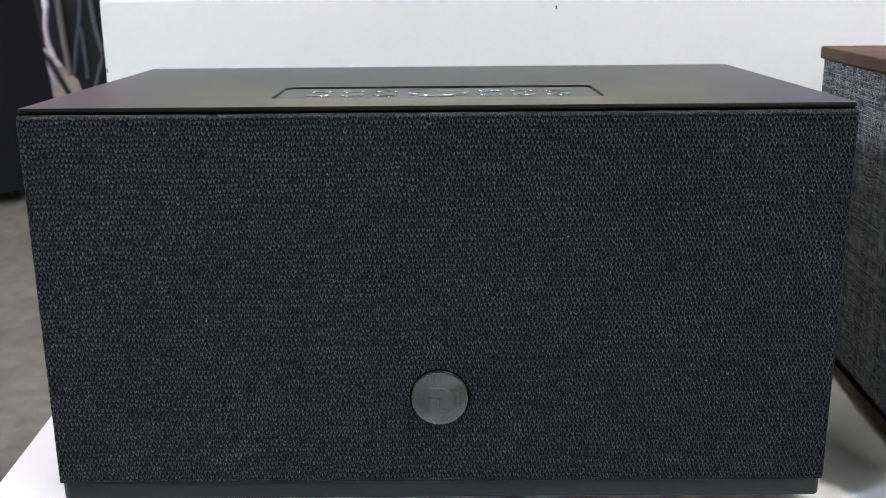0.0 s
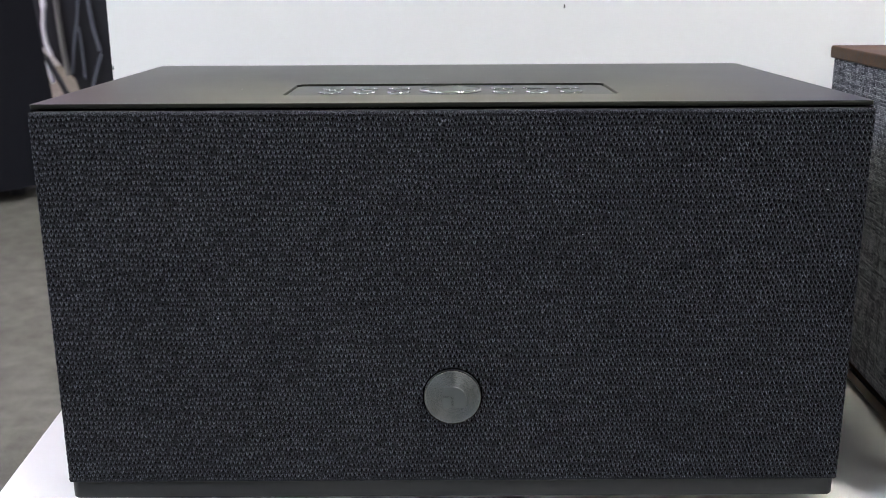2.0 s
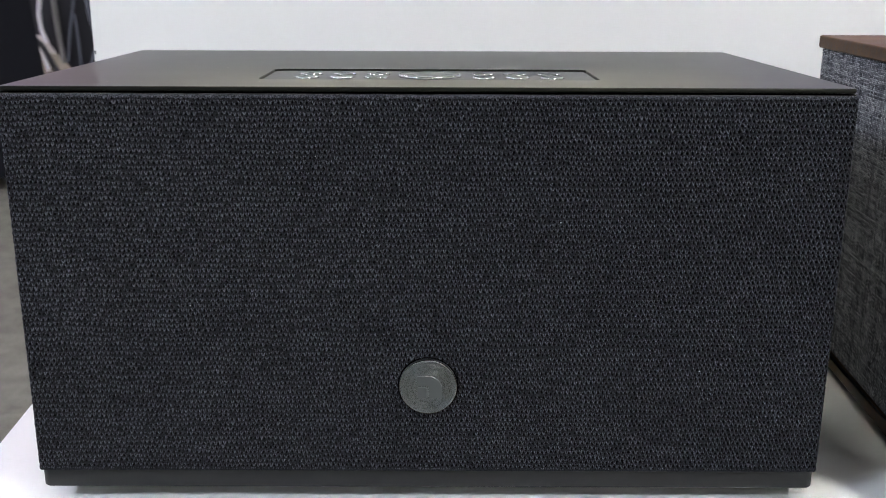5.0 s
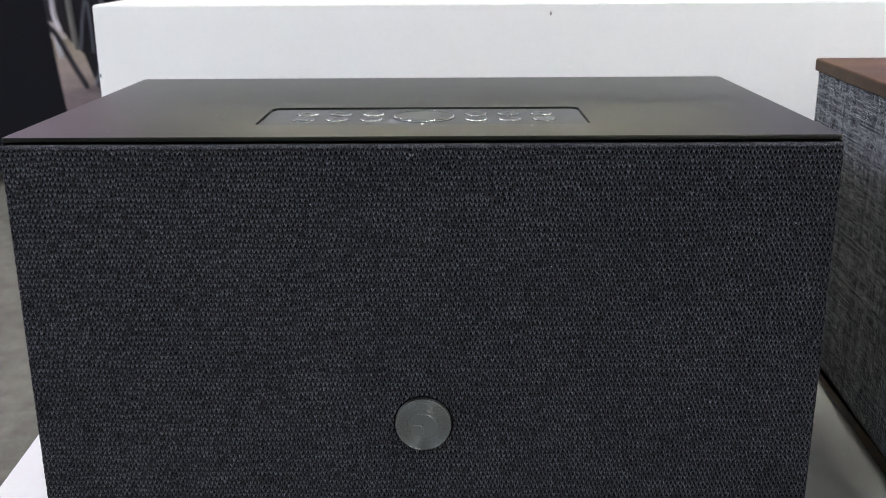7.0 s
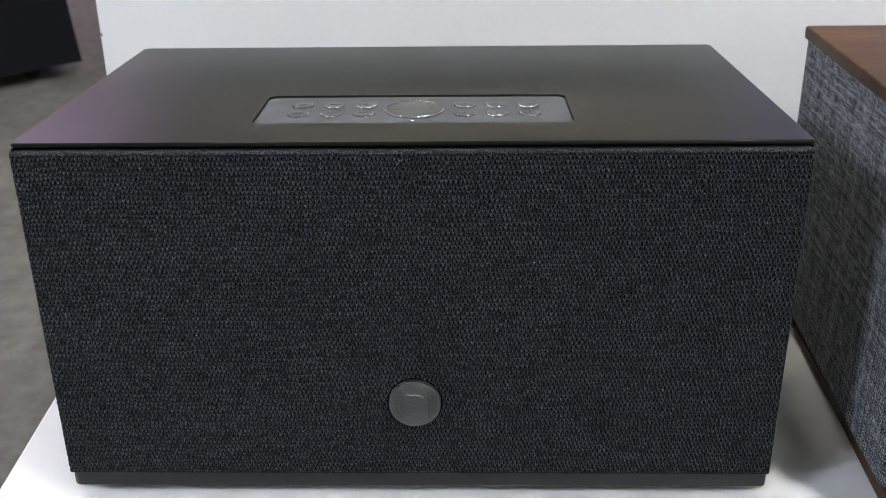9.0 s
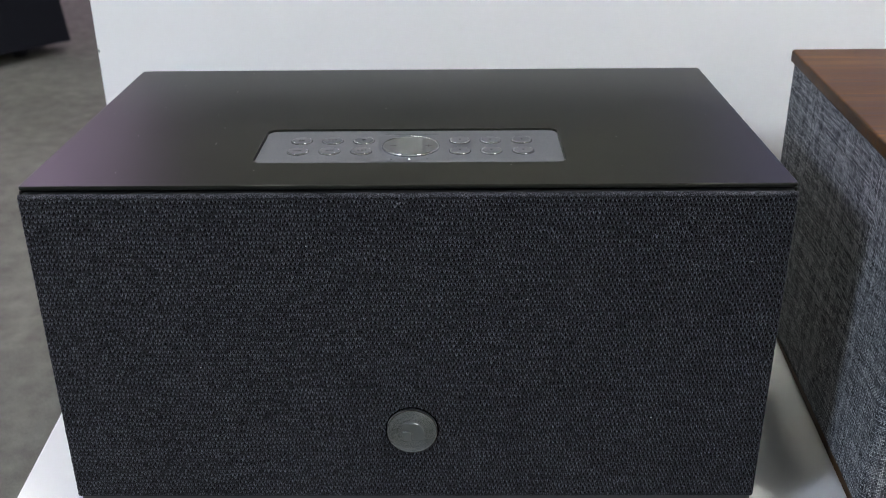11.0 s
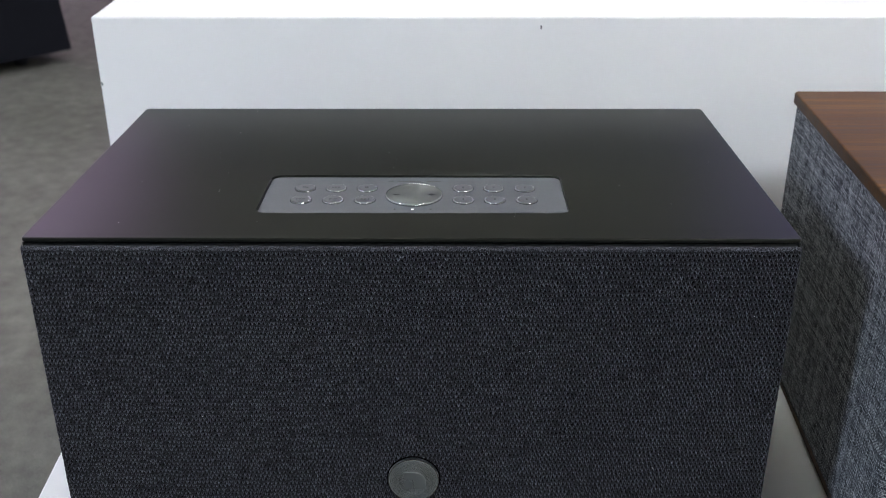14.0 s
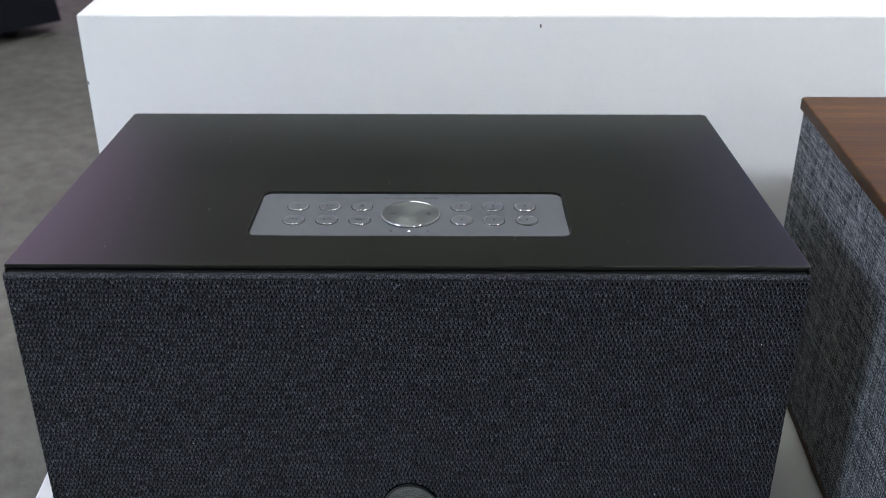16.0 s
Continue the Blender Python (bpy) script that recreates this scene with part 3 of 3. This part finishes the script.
# dust on the top panel and lint on the cloth
rnd = random.Random(11)
specks = []
for _ in range(46):
    x, y, r = rnd.uniform(-0.185, 0.185), rnd.uniform(0.006, 0.22), rnd.uniform(0.00012, 0.00036)
    if abs(x) < 0.083 and 0.032 < y < 0.095:
        continue
    s = lathe([(0, 0), (r, 0), (r * 0.6, r * 0.5), (0, r * 0.6)], 6)
    s.transform(Matrix.Translation((x, y, TOP + G - 0.00002)))
    specks.append(s)
tagged(part("dust", merge(*specks), LINT, spk, "sparse pale dust specks"), kind="stuff")
specks = []
for x, z in ((0.1705, 0.1504), (-0.11, 0.09), (0.06, 0.13), (0.128, 0.058), (-0.05, 0.16)):
    s = lathe([(0, -0.0003), (0.00035, 0), (0, 0.0003)], 6)
    s.transform(Matrix.Translation((x, -0.0054, z + G)))
    specks.append(s)
tagged(part("lint", merge(*specks), LINT, spk, "tiny pale lint on the cloth"), kind="stuff")

# ---------------------------------------------------------------- the walnut and linen loudspeaker
two = thing("loudspeaker", (0, 0, STEP_Z), "grey linen loudspeaker with oiled walnut top and base", "loudspeaker")
plan = [(0.2356, -0.030), (0.600, -0.030), (0.600, 0.2220), (0.2532, 0.2220)]
shape = rounded(plan, (0.010, 0.010, 0.004, 0.004), 8)
part("top_panel", slab(shape, 0.1930 + G, 0.2010 + G, 0.0014, 4), WALNUT, two, "walnut top board with darker edge", edge_mat=WALNUT_D)
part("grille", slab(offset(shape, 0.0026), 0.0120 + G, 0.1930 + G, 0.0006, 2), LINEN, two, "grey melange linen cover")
part("seam", slab(offset(shape, 0.0115), 0.0030 + G, 0.0122 + G, 0.0002, 1), MATT, two, "dark shadow gap")
part("base_plate", slab(offset(shape, 0.0090), -0.0062 + G, 0.0037 + G, 0.0010, 3), WALNUT_D, two, "walnut base board")
for x in (0.285, 0.565):
    for y in (0.01, 0.20):
        part("foot", lathe([(0, 0), (0.0085, 0), (0.009, 0.001), (0.009, -0.0055 + G), (0, -0.0055 + G)], 20), RUBBER, two, at=Matrix.Translation((x, y, 0)))

# ---------------------------------------------------------------- behind, on the carpet
cab = thing("floor_cabinet", pose(-1.290, 2.90, FLOOR_Z, 0, 0, 51), "plain black cabinet tapering upwards on short black feet", "cabinet")
part("body", stack([(rounded(rect(-1.10 + 0.085 * h, -0.085 * h, 0.04 * h, 0.62 - 0.04 * h), 0.008, 4), 0.045 + h) for h in (0.0, 0.70)]), BLACKBOX, cab)
for x in (-0.13, -0.97):
    for y in (0.12, 0.50):
        part("foot", lathe([(0, 0), (0.022, 0), (0.026, 0.012), (0.026, 0.03), (0.034, 0.045), (0, 0.045)], 18), STEEL_B, cab, at=Matrix.Translation((x, y, 0)))

stand = thing("folding_stand", (0, 0, FLOOR_Z), "dark folded metal stand with pale and beige posts on the carpet", "stand")


def upright(pts, r, flat=0.6):
    """A bent flat post through (x, z) points."""
    return merge(*[bar((p[0], 0, p[1]), (q[0], 0, q[1]), r, 12, flat) for p, q in zip(pts, pts[1:])])


SY = Matrix.Translation((-0.132, 5.10, -FLOOR_Z))
# black sheet added behind the posts, stands in for the dark background
board = [(-2.32, 0.60), (-2.32, -0.05), (-2.07, -0.09), (-1.99, -0.20), (-1.93, -0.26), (-1.87, -0.448), (-1.58, -0.448), (-1.58, 0.60)]
bm = stack([(board, 0.0), (board, 0.03)])
bm.transform(Matrix(((1, 0, 0, 0), (0, 0, 1, 0.03), (0, 1, 0, 0), (0, 0, 0, 1))))
part("panel", bm, STEEL_B, stand, "black sheet added behind the posts for the dark background", at=SY)


def stand_bar(name, pts, r, mat, label, y, flat=0.6):
    return part(name, upright(pts, r, flat), mat, stand, label, at=SY @ Matrix.Translation((0, y, 0)))


stand_bar("post", [(-2.025, 0.60), (-2.025, 0.132), (-2.038, 0.036), (-2.033, -0.055), (-2.009, -0.120)], 0.018, POST, "pale grey bent post", -0.075)
stand_bar("post", [(-2.040, -0.155), (-2.030, -0.210), (-2.013, -0.270)], 0.018, POST, "pale grey bent post", -0.075)
stand_bar("post", [(-1.990, 0.60), (-1.972, 0.186), (-1.968, 0.066), (-1.960, -0.071), (-1.945, -0.235)], 0.023, BEIGE, "beige post", -0.03)
stand_bar("tube", [(-1.840, 0.30), (-1.869, 0.080), (-1.905, -0.087), (-1.926, -0.226)], 0.011, STEEL_D, "blue-grey metal tube", -0.02)
stand_bar("tube", [(-1.868, 0.030), (-1.862, -0.026), (-1.857, -0.164), (-1.856, -0.250)], 0.010, STEEL_D, "blue-grey metal tube", -0.02)
stand_bar("tube", [(-1.840, 0.60), (-1.801, 0.170), (-1.786, 0.019), (-1.760, -0.104)], 0.015, STEEL_D, "blue-grey metal tube", -0.02)
stand_bar("tube", [(-1.756, -0.119), (-1.790, -0.211), (-1.862, -0.430)], 0.012, STEEL_D, "blue-grey metal tube", -0.02)
stand_bar("leg", [(-2.075, -0.080), (-2.020, -0.140), (-1.989, -0.202), (-1.945, -0.300), (-1.876, -0.436)], 0.015, STEEL_B, "black slanting leg", -0.11, 1.0)
